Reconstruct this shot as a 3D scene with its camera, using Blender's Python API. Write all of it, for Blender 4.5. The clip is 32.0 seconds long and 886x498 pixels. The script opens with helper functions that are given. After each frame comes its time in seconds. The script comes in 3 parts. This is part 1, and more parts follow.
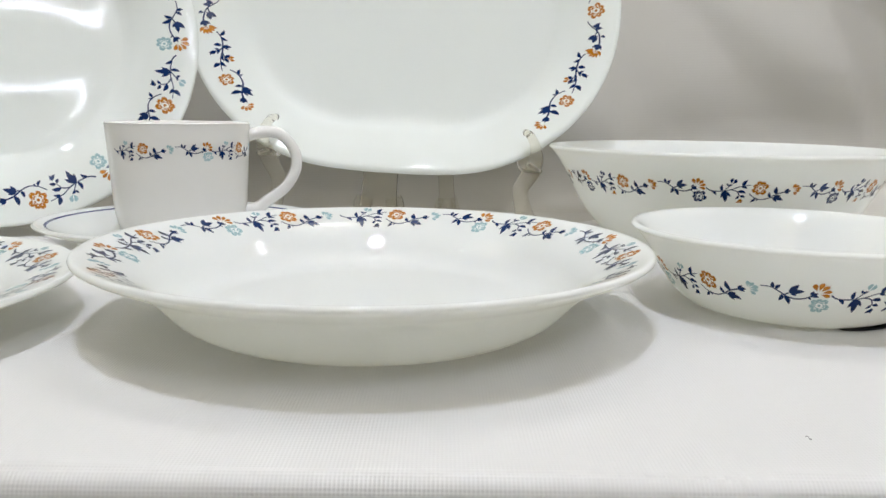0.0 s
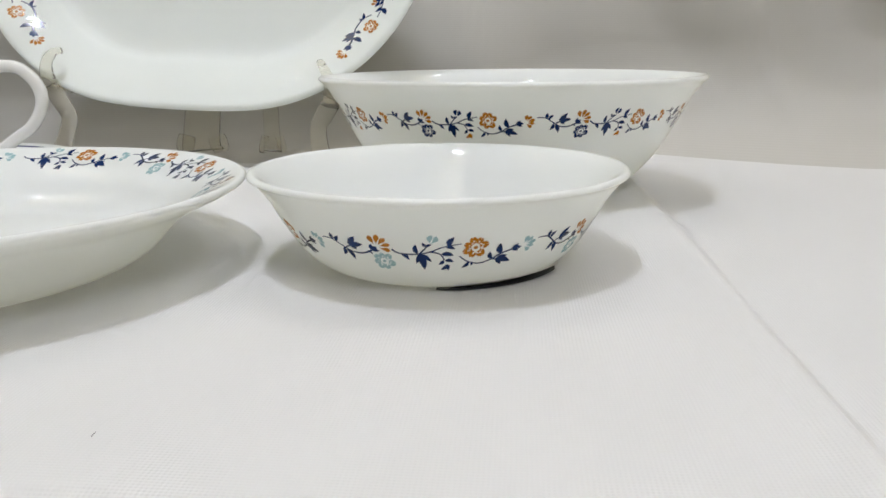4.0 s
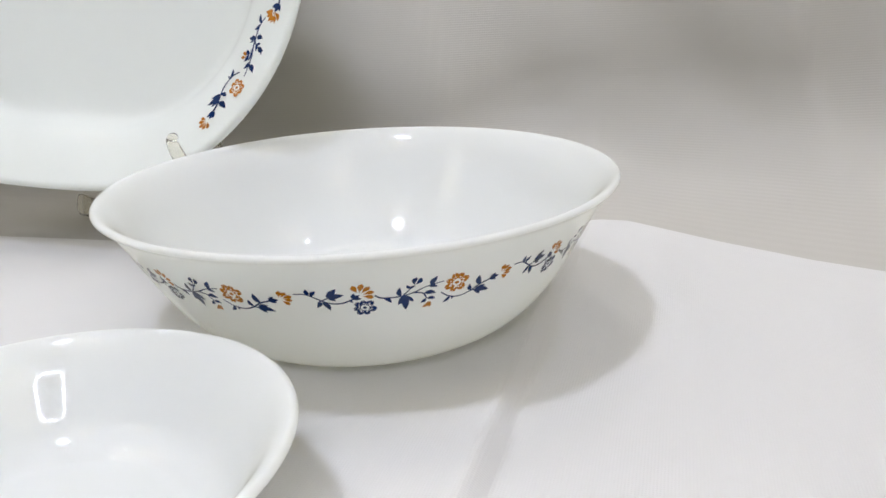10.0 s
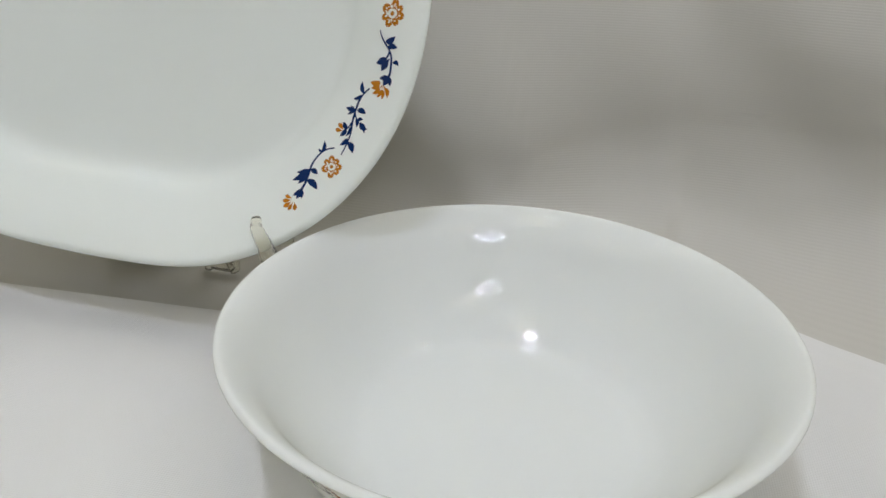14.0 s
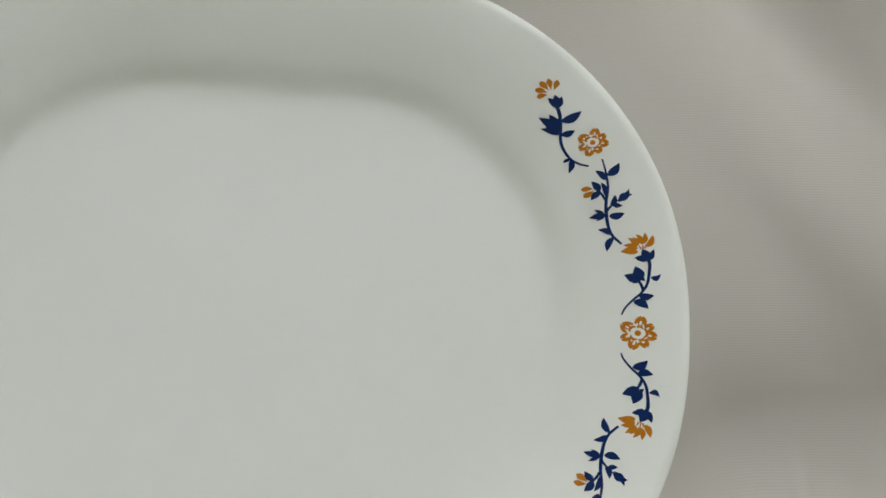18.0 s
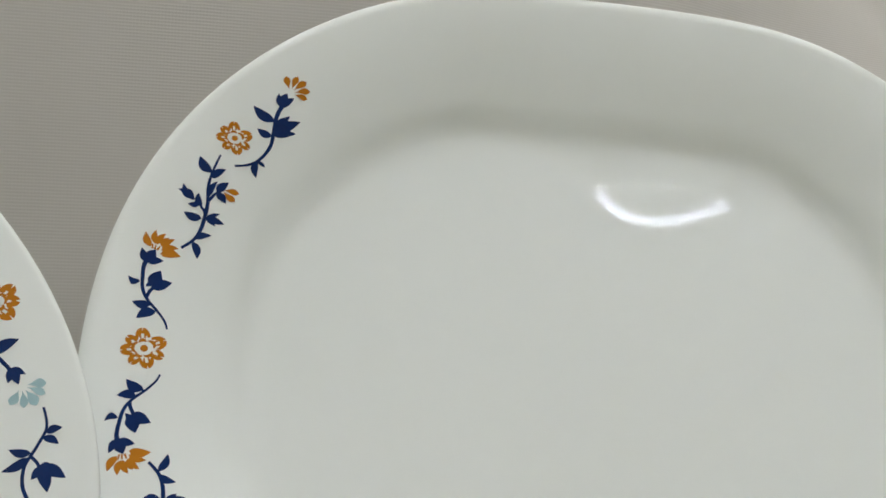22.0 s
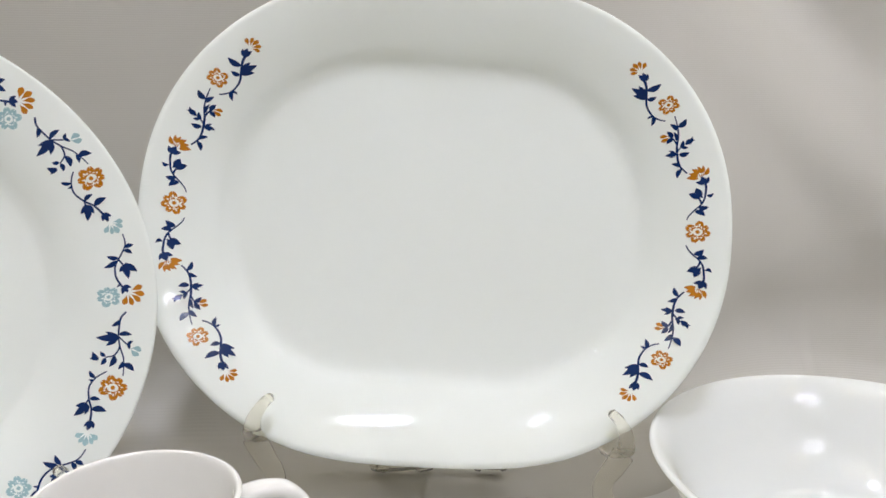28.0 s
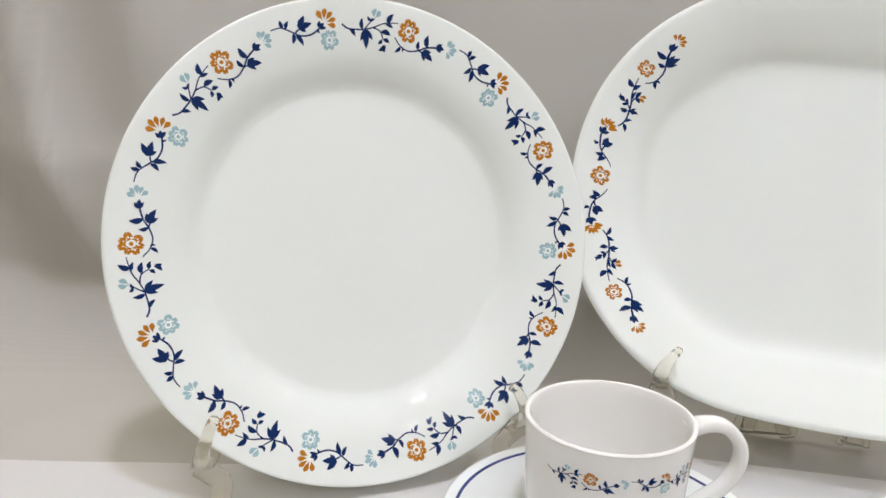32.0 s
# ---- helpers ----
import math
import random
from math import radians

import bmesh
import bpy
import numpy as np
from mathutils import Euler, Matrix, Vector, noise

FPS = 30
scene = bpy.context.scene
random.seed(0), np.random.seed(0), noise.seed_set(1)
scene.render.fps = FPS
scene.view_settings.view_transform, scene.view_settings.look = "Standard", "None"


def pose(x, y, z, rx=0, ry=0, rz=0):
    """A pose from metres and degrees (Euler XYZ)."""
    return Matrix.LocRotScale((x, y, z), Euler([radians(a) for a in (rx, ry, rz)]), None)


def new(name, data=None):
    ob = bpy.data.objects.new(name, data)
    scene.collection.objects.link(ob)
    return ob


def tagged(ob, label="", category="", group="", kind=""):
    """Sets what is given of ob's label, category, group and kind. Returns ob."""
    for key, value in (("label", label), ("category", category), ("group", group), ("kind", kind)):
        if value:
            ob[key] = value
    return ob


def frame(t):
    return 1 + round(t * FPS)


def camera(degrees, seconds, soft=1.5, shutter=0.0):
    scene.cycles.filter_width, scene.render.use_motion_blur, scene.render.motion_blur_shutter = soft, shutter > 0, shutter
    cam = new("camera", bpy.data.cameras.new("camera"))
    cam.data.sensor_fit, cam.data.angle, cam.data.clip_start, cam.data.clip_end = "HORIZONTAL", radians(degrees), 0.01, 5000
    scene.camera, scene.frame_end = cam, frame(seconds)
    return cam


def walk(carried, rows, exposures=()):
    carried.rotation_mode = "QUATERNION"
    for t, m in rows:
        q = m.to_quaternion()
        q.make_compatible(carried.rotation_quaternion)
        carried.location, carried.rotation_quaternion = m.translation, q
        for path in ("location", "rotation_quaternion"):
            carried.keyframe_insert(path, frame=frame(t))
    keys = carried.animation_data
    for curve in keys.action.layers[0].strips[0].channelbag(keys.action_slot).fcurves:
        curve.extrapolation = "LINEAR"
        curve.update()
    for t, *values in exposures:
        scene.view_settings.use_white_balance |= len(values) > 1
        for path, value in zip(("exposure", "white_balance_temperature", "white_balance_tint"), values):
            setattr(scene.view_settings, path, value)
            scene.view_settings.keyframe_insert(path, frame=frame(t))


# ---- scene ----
cam = camera(58.25, 32.0, 1.6)
PATH = [
    (0, (0.0274, -0.3062, 0.0774, 80.08, -0.71, 0.00)),
    (0.5, (0.0532, -0.2990, 0.0829, 77.48, -0.75, 0.64)),
    (1, (0.0807, -0.2903, 0.0900, 75.43, -0.59, 1.22)),
    (1.5, (0.1037, -0.2843, 0.1002, 73.63, -0.28, 1.20)),
    (2, (0.1314, -0.2804, 0.1041, 72.99, 0.01, 1.33)),
    (2.5, (0.1490, -0.2761, 0.0913, 73.78, 0.22, 1.94)),
    (3, (0.1633, -0.2734, 0.0815, 74.78, 0.36, 2.99)),
    (3.5, (0.1853, -0.2657, 0.0719, 75.72, 0.40, 4.06)),
    (5.5, (0.2230, -0.2315, 0.0808, 74.14, 0.17, 7.84)),
    (6, (0.2261, -0.2272, 0.0972, 72.33, -0.23, 8.77)),
    (6.5, (0.2334, -0.2218, 0.1109, 70.69, -0.40, 9.72)),
    (7, (0.2438, -0.2154, 0.1171, 69.77, -0.21, 10.69)),
    (7.5, (0.2607, -0.2069, 0.1209, 69.91, 0.55, 11.75)),
    (8, (0.2842, -0.1874, 0.1201, 70.80, 1.85, 12.96)),
    (8.5, (0.3026, -0.1685, 0.1210, 71.80, 2.79, 13.98)),
    (9, (0.3136, -0.1450, 0.1229, 72.47, 3.64, 15.14)),
    (9.5, (0.3209, -0.1282, 0.1238, 72.30, 3.34, 15.60)),
    (10, (0.3245, -0.1041, 0.1314, 71.17, 2.80, 15.95)),
    (10.5, (0.3255, -0.0919, 0.1502, 69.58, 1.96, 15.98)),
    (11, (0.3217, -0.0894, 0.1609, 67.66, 0.72, 15.63)),
    (11.5, (0.3119, -0.0778, 0.1682, 66.15, -0.51, 15.16)),
    (12, (0.3064, -0.0712, 0.1684, 65.04, -1.89, 14.56)),
    (12.5, (0.2983, -0.0672, 0.1682, 64.38, -2.45, 14.17)),
    (13, (0.2913, -0.0689, 0.1735, 64.21, -2.65, 13.59)),
    (13.5, (0.2686, -0.0640, 0.1774, 64.84, -2.27, 12.65)),
    (14, (0.2240, -0.0569, 0.2056, 63.98, -1.75, 11.93)),
    (14.5, (0.1950, -0.0591, 0.2186, 66.65, -0.86, 10.45)),
    (15, (0.1669, -0.0612, 0.2305, 69.04, -0.15, 8.44)),
    (15.5, (0.1280, -0.0583, 0.2348, 71.52, 0.05, 5.75)),
    (17.5, (0.0574, -0.0254, 0.2394, 79.71, -0.21, -1.87)),
    (18, (0.0451, 0.0134, 0.2185, 80.93, -0.96, -4.48)),
    (18.5, (0.0402, 0.0405, 0.2013, 82.04, -1.35, -6.68)),
    (19, (0.0400, 0.0555, 0.1898, 82.28, -1.34, -7.29)),
    (19.5, (0.0402, 0.0632, 0.1846, 83.55, -1.58, -7.58)),
    (20, (0.0280, 0.0667, 0.1930, 83.55, -1.63, -6.83)),
    (20.5, (0.0004, 0.0749, 0.1996, 83.58, -2.12, -8.04)),
    (21, (-0.0318, 0.0774, 0.2005, 83.29, -2.57, -7.10)),
    (21.5, (-0.0602, 0.0621, 0.2089, 83.48, -2.81, -6.26)),
    (22, (-0.0755, 0.0482, 0.2154, 84.82, -2.81, -5.54)),
    (22.5, (-0.0800, 0.0452, 0.2137, 84.59, -2.39, -3.71)),
    (23, (-0.0738, 0.0330, 0.2239, 83.77, -2.22, -3.22)),
    (23.5, (-0.0559, 0.0137, 0.2366, 83.10, -1.83, -3.29)),
    (24, (-0.0493, -0.0036, 0.2444, 81.50, -1.67, -3.25)),
    (24.5, (-0.0580, -0.0128, 0.2430, 81.42, -1.36, -3.31)),
    (25, (-0.0452, -0.0251, 0.2479, 79.61, -1.33, -3.43)),
    (25.5, (-0.0284, -0.0367, 0.2398, 78.38, -0.97, -3.11)),
    (26, (-0.0191, -0.0492, 0.2341, 77.64, -0.65, -3.09)),
    (26.5, (-0.0196, -0.0685, 0.2365, 77.00, -0.52, -3.38)),
    (28.5, (-0.0272, -0.1330, 0.2303, 77.05, -0.60, -2.95)),
    (29, (-0.0386, -0.1327, 0.2303, 76.80, -0.74, -1.77)),
    (29.5, (-0.0670, -0.1280, 0.2215, 76.72, -0.91, 0.32)),
    (30, (-0.0970, -0.1329, 0.2155, 77.08, -0.82, 2.88)),
    (30.5, (-0.1120, -0.1600, 0.2264, 75.71, -1.65, 6.39)),
    (31, (-0.1228, -0.1833, 0.2317, 75.50, -2.04, 8.38)),
    (31.5, (-0.1343, -0.1950, 0.2336, 75.41, -2.10, 10.15)),
    (32, (-0.1382, -0.1974, 0.2349, 75.45, -2.05, 11.57)),
]
EXPOSURES = [(0, 0.03, 6285, 17), (2, 0.06, 6285, 17), (3, -0.12, 6335, 17), (6, 0.0, 6190, 19), (9, 0.02, 6190, 20), (10, 0.02, 6190, 20), (12, -0.49, 6180, 16), (13, -0.34, 6230, 16), (15, -0.42, 6330, 15), (18, -0.41, 6445, 14), (20, -0.33, 6395, 15), (21, -0.25, 6395, 15), (22.5, -0.29, 6445, 16), (24, -0.17, 6395, 16), (26, -0.06, 6355, 19), (29, 0.09, 6355, 20), (32, 0.14, 6355, 21)]
walk(cam, [(t, pose(*p)) for t, p in PATH], EXPOSURES)

TABLE = -0.003          # top of the tablecloth
SOUP = (0.0, 0.0)
SMALL = (0.176, 0.025)
BIG = (0.200, 0.195)
CUP = (-0.1240, 0.1550)
SIDE = (-0.216, -0.037)
DINNER = Matrix.Translation((-0.2577, 0.2001, 0.1308)) @ Euler((radians(90 - 15.3), 0, radians(29.94))).to_matrix().to_4x4()
PLATTER = Matrix.Translation((-0.0018, 0.2801, 0.1537)) @ Euler((radians(90 - 17.68), radians(2.88), radians(-2.14))).to_matrix().to_4x4()

# ---- world and lamps ----
world = bpy.data.worlds.new("world")
scene.world = world
world.use_nodes = True
world.node_tree.nodes["Background"].inputs[0].default_value = (1.0, 0.95, 0.80, 1)
world.node_tree.nodes["Background"].inputs[1].default_value = 0.15


# ---- materials ----
def material(name, colour, rough=0.5, metal=0.0):
    m = bpy.data.materials.new(name)
    m.use_nodes = True
    p = m.node_tree.nodes["Principled BSDF"]
    p.inputs["Base Color"].default_value = (*colour, 1)
    p.inputs["Roughness"].default_value = rough
    p.inputs["Metallic"].default_value = metal
    return m, m.node_tree.nodes, m.node_tree.links, p


def speckled(name, a, b, rough, scale, fine, bump=0.0, coat=0.0, rough2=None):
    """A surface whose colour drifts between a and b at two scales, with fine relief."""
    m, n, l, p = material(name, a, rough)
    tc = n.new("ShaderNodeTexCoord")
    big, small, mix, ramp = n.new("ShaderNodeTexNoise"), n.new("ShaderNodeTexNoise"), n.new("ShaderNodeMath"), n.new("ShaderNodeMix")
    big.inputs["Scale"].default_value, small.inputs["Scale"].default_value = scale, fine
    l.new(tc.outputs["Object"], big.inputs["Vector"])
    l.new(tc.outputs["Object"], small.inputs["Vector"])
    mix.operation = "MULTIPLY_ADD"
    l.new(small.outputs["Fac"], mix.inputs[0])
    mix.inputs[1].default_value = 0.4
    l.new(big.outputs["Fac"], mix.inputs[2])
    ramp.data_type = "RGBA"
    l.new(mix.outputs[0], ramp.inputs["Factor"])
    ramp.inputs["A"].default_value, ramp.inputs["B"].default_value = (*a, 1), (*b, 1)
    l.new(ramp.outputs["Result"], p.inputs["Base Color"])
    if rough2 is not None:
        mr = n.new("ShaderNodeMapRange")
        l.new(big.outputs["Fac"], mr.inputs["Value"])
        mr.inputs["From Min"].default_value, mr.inputs["From Max"].default_value = 0.3, 0.7
        mr.inputs["To Min"].default_value, mr.inputs["To Max"].default_value = rough, rough2
        l.new(mr.outputs["Result"], p.inputs["Roughness"])
    if bump:
        bn = n.new("ShaderNodeBump")
        bn.inputs["Strength"].default_value, bn.inputs["Distance"].default_value = bump, 0.0004
        l.new(small.outputs["Fac"], bn.inputs["Height"])
        l.new(bn.outputs["Normal"], p.inputs["Normal"])
    if coat:
        p.inputs["Coat Weight"].default_value, p.inputs["Coat Roughness"].default_value = coat, 0.05
    return m


GLAZE = speckled("opal_glass", (0.925, 0.958, 0.985), (0.905, 0.938, 0.965), 0.02, 14, 160, 0.006, 0.0, 0.035)
CHINA = speckled("cup_china", (0.82, 0.815, 0.79), (0.78, 0.775, 0.75), 0.14, 30, 200, 0.03, 0.0, 0.22)


def opal(m, amount):
    """Lets some light through, as thin opal glass does."""
    n, l = m.node_tree.nodes, m.node_tree.links
    t, mix = n.new("ShaderNodeBsdfTranslucent"), n.new("ShaderNodeMixShader")
    t.inputs[0].default_value = (0.97, 0.955, 0.85, 1)
    mix.inputs[0].default_value = amount
    l.new(n["Principled BSDF"].outputs[0], mix.inputs[1])
    l.new(t.outputs[0], mix.inputs[2])
    l.new(mix.outputs[0], n["Material Output"].inputs[0])


opal(GLAZE, 0.38)
GLAZE.node_tree.nodes["Principled BSDF"].inputs["Specular IOR Level"].default_value = 0.38
THICK = speckled("thick_opal_glass", (0.900, 0.940, 0.912), (0.880, 0.920, 0.892), 0.03, 14, 160, 0.006, 0.0, 0.05)
opal(THICK, 0.18)
THICK.node_tree.nodes["Principled BSDF"].inputs["Specular IOR Level"].default_value = 0.11
NAVY = speckled("navy_print", (0.004, 0.018, 0.084), (0.006, 0.026, 0.112), 0.16, 300, 1500)
ORANGE = speckled("orange_print", (0.42, 0.145, 0.008), (0.50, 0.190, 0.015), 0.16, 300, 1500)
TEAL = speckled("pale_blue_print", (0.29, 0.46, 0.49), (0.37, 0.54, 0.57), 0.16, 300, 1500)
LINE = speckled("blue_line_print", (0.03, 0.045, 0.15), (0.05, 0.07, 0.2), 0.16, 200, 900)
for ink in (NAVY, ORANGE, TEAL, LINE):
    ink.node_tree.nodes["Principled BSDF"].inputs["Specular IOR Level"].default_value = 0.3
BLACK = speckled("black_label", (0.006, 0.006, 0.007), (0.015, 0.015, 0.016), 0.35, 90, 700)
PAPER = speckled("label_paper", (0.74, 0.73, 0.70), (0.66, 0.65, 0.62), 0.6, 90, 700, 0.1)
PAINT = speckled("wall_paint", (0.80, 0.78, 0.71), (0.76, 0.74, 0.67), 0.8, 1.5, 40, 0.05)
FLOORING = speckled("floor_tile", (0.42, 0.41, 0.39), (0.34, 0.33, 0.31), 0.35, 2, 30, 0.05)


def acrylic():
    m, n, l, p = material("clear_acrylic", (0.94, 0.92, 0.85), 0.10)
    p.inputs["Transmission Weight"].default_value = 0.94
    p.inputs["IOR"].default_value = 1.16
    p.inputs["Specular IOR Level"].default_value = 0.8
    nz, bn = n.new("ShaderNodeTexNoise"), n.new("ShaderNodeBump")
    nz.inputs["Scale"].default_value = 60
    bn.inputs["Strength"].default_value, bn.inputs["Distance"].default_value = 0.15, 0.001
    l.new(nz.outputs["Fac"], bn.inputs["Height"])
    l.new(bn.outputs["Normal"], p.inputs["Normal"])
    return m


def woven(name, a, b, axes, pitch, depth):
    """White polyester cloth: fine ribs along one axis, weaker along the other, soft stains."""
    m, n, l, p = material(name, a, 0.62)
    p.inputs["Sheen Weight"].default_value = 0.25
    p.inputs["Sheen Roughness"].default_value = 0.4
    tc = n.new("ShaderNodeTexCoord")
    height = None
    for axis, amount in axes:
        w = n.new("ShaderNodeTexWave")
        w.wave_type, w.bands_direction = "BANDS", axis
        w.inputs["Scale"].default_value = 0.3142 / pitch
        w.inputs["Distortion"].default_value = 0.6
        w.inputs["Detail"].default_value = 2.0
        w.inputs["Detail Scale"].default_value = 0.5
        l.new(tc.outputs["Object"], w.inputs["Vector"])
        mul = n.new("ShaderNodeMath")
        mul.operation = "MULTIPLY_ADD"
        l.new(w.outputs["Fac"], mul.inputs[0])
        mul.inputs[1].default_value = amount
        mul.inputs[2].default_value = 0
        if height:
            l.new(height.outputs[0], mul.inputs[2])
        height = mul
    nz = n.new("ShaderNodeTexNoise")
    nz.inputs["Scale"].default_value = 9
    nz.inputs["Detail"].default_value = 6
    l.new(tc.outputs["Object"], nz.inputs["Vector"])
    mx = n.new("ShaderNodeMix")
    mx.data_type = "RGBA"
    mx.inputs["A"].default_value, mx.inputs["B"].default_value = (*a, 1), (*b, 1)
    ad = n.new("ShaderNodeMath")
    ad.operation = "MULTIPLY_ADD"
    l.new(height.outputs[0], ad.inputs[0])
    ad.inputs[1].default_value = -0.35
    l.new(nz.outputs["Fac"], ad.inputs[2])
    l.new(ad.outputs[0], mx.inputs["Factor"])
    l.new(mx.outputs["Result"], p.inputs["Base Color"])
    bn = n.new("ShaderNodeBump")
    bn.inputs["Strength"].default_value, bn.inputs["Distance"].default_value = 0.5, depth
    l.new(height.outputs[0], bn.inputs["Height"])
    l.new(bn.outputs["Normal"], p.inputs["Normal"])
    return m


ACRYLIC = acrylic()
TABLECLOTH = woven("table_cloth_weave", (0.668, 0.665, 0.655), (0.638, 0.635, 0.625), (("X", 0.8), ("Y", 0.6), ("Z", 0.7)), 0.0010, 0.00011)
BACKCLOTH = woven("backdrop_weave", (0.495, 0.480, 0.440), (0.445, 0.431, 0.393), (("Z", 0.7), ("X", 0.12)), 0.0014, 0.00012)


def glowing(name, colour, strength):
    m = bpy.data.materials.new(name)
    m.use_nodes = True
    n, l = m.node_tree.nodes, m.node_tree.links
    n.remove(n["Principled BSDF"])
    e = n.new("ShaderNodeEmission")
    e.inputs[0].default_value, e.inputs[1].default_value = (*colour, 1), strength
    l.new(e.outputs[0], n["Material Output"].inputs[0])
    return m


KEY_GLOW = glowing("key_lamp_glow", (0.88, 0.95, 1.03), 250)
BACK_GLOW = glowing("back_lamp_glow", (0.89, 0.95, 1.03), 130)
LEFT_GLOW = glowing("left_lamp_glow", (0.89, 0.95, 1.03), 110)
RIGHT_GLOW = glowing("right_lamp_glow", (0.89, 0.95, 1.03), 235)
FAR_GLOW = glowing("far_lamp_glow", (0.90, 0.95, 1.02), 85)
# warm fill of the added overhead panels
FILL_GLOW = glowing("fill_glow", (1.0, 0.94, 0.66), 4.1)


# ---- mesh helpers ----
def finish(name, verts, faces, mat, smooth=True):
    me = bpy.data.meshes.new(name)
    me.from_pydata([tuple(v) for v in verts], [], faces)
    me.materials.append(mat)
    if smooth:
        me.polygons.foreach_set("use_smooth", [True] * len(me.polygons))
    me.update()
    return me


def part(name, me, parent, label=""):
    ob = new(name, me)
    ob.parent = parent
    if label:
        ob["label"] = label
    return ob


def thing(name, m, label, category, group=""):
    ob = new(name)
    ob.empty_display_size = 0.02
    ob.matrix_world = m
    return tagged(ob, label, category, group)


def rounded(profile, steps=4):
    """Catmull-Rom through the profile's points."""
    p = [Vector(q) for q in profile]
    out = []
    for i in range(len(p) - 1):
        a, b, c, d = p[max(i - 1, 0)], p[i], p[i + 1], p[min(i + 2, len(p) - 1)]
        for k in range(steps):
            t = k / steps
            out.append(0.5 * (2 * b + (c - a) * t + (2 * a - 5 * b + 4 * c - d) * t * t + (3 * b - a - 3 * c + d) * t ** 3))
    out.append(p[-1])
    return out


def lathe(name, profile, mat, turns=128, outline=None):
    """Turns a profile of (inset or radius, height). outline(angle) gives the outer radius when profile holds insets from it."""
    pts = rounded([(a, b) for a, b in profile])
    verts, faces = [], []
    for k in range(turns):
        a = 2 * math.pi * k / turns
        for r, z in pts:
            if outline:
                o = outline(a)
                r = o - r if r < 0.06 else (o - 0.06) * (1 - min(1.0, (r - 0.06) / 0.08))
            r = max(r, 0.00005)
            verts.append((r * math.cos(a), r * math.sin(a), z))
    n = len(pts)
    for k in range(turns):
        j = (k + 1) % turns
        for i in range(n - 1):
            faces.append((k * n + i, j * n + i, j * n + i + 1, k * n + i + 1))
    me = finish(name, verts, faces, mat)
    return me


def sweep(name, pts, widths, mat, flat=None, sides=12, steps=5):
    """A bar with a rounded cross-section (across, thick) along a smooth line. flat: the direction that the bar is wide in."""
    line = rounded(pts, steps)
    wl = rounded([(w[0], w[1]) for w in widths], steps) if len(widths) == len(pts) else [Vector(widths[0])] * len(line)
    verts, faces = [], []
    n = len(line)
    for i, p in enumerate(line):
        d = (line[min(i + 1, n - 1)] - line[max(i - 1, 0)]).normalized()
        side = Vector(flat) if flat else Vector((0, 0, 1)).cross(d)
        side = (side - d * side.dot(d)).normalized()
        up = d.cross(side)
        for k in range(sides):
            a = 2 * math.pi * k / sides
            c, s = math.cos(a), math.sin(a)
            c, s = math.copysign(abs(c) ** 0.7, c), math.copysign(abs(s) ** 0.7, s)
            verts.append(p + side * (c * wl[i][0] / 2) + up * (s * wl[i][1] / 2))
    for i in range(n - 1):
        for k in range(sides):
            j = (k + 1) % sides
            faces.append((i * sides + k, i * sides + j, (i + 1) * sides + j, (i + 1) * sides + k))
    faces.append(tuple(range(sides))[::-1])
    faces.append(tuple(range((n - 1) * sides, n * sides)))
    return finish(name, verts, faces, mat)


# ---- the room round the table ----
def slab(name, lo, hi, mat, kind="structure"):
    bm = bmesh.new()
    bmesh.ops.create_cube(bm, size=1)
    for v in bm.verts:
        v.co = Vector([lo[i] + (v.co[i] + 0.5) * (hi[i] - lo[i]) for i in range(3)])
    bmesh.ops.bevel(bm, geom=bm.edges[:], offset=min(0.004, min(hi[i] - lo[i] for i in range(3)) / 4), segments=2, affect="EDGES")
    me = bpy.data.meshes.new(name)
    bm.to_mesh(me)
    bm.free()
    me.materials.append(mat)
    return tagged(new(name, me), kind=kind)


slab("floor", (-2.6, -3.0, -0.86), (2.6, 2.2, -0.78), FLOORING)
slab("ceiling", (-2.6, -3.0, 1.95), (2.6, 2.2, 2.03), PAINT)
slab("wall_north", (-2.6, 2.12, -0.78), (2.6, 2.2, 1.95), PAINT)
slab("wall_south", (-2.6, -3.0, -0.78), (2.6, -2.92, 1.95), PAINT)
slab("wall_east", (2.52, -2.92, -0.78), (2.6, 2.12, 1.95), PAINT)
slab("wall_west", (-2.6, -2.92, -0.78), (-2.52, 2.12, 1.95), PAINT)


def sheet(name, nu, nv, fn, mat, label, category):
    verts = [fn(i / nu, j / nv) for j in range(nv + 1) for i in range(nu + 1)]
    w = nu + 1
    faces = [(j * w + i, j * w + i + 1, (j + 1) * w + i + 1, (j + 1) * w + i) for j in range(nv) for i in range(nu)]
    me = finish(name, verts, faces, mat)
    ob = tagged(new(name, me), label, category, kind="structure")
    return ob


FEET = ((0.085, 0.228), (-0.09, 0.232), (0.026, 0.30), (-0.026, 0.305), (-0.17, 0.21), (-0.32, 0.12), (-0.25, 0.22), (-0.29, 0.20))
FRONT = -0.1375


def calm(x, y, wave):
    """Flattens the cloth's waves where something stands."""
    for c in (SOUP, SMALL, BIG, CUP, SIDE):
        wave *= min(1.0, max(0.0, (math.hypot(x - c[0], y - c[1]) - 0.08) / 0.05))
    for fx, fy in FEET:
        wave *= min(1.0, max(0.0, (math.hypot(x - fx, y - fy) - 0.02) / 0.03))
    return wave


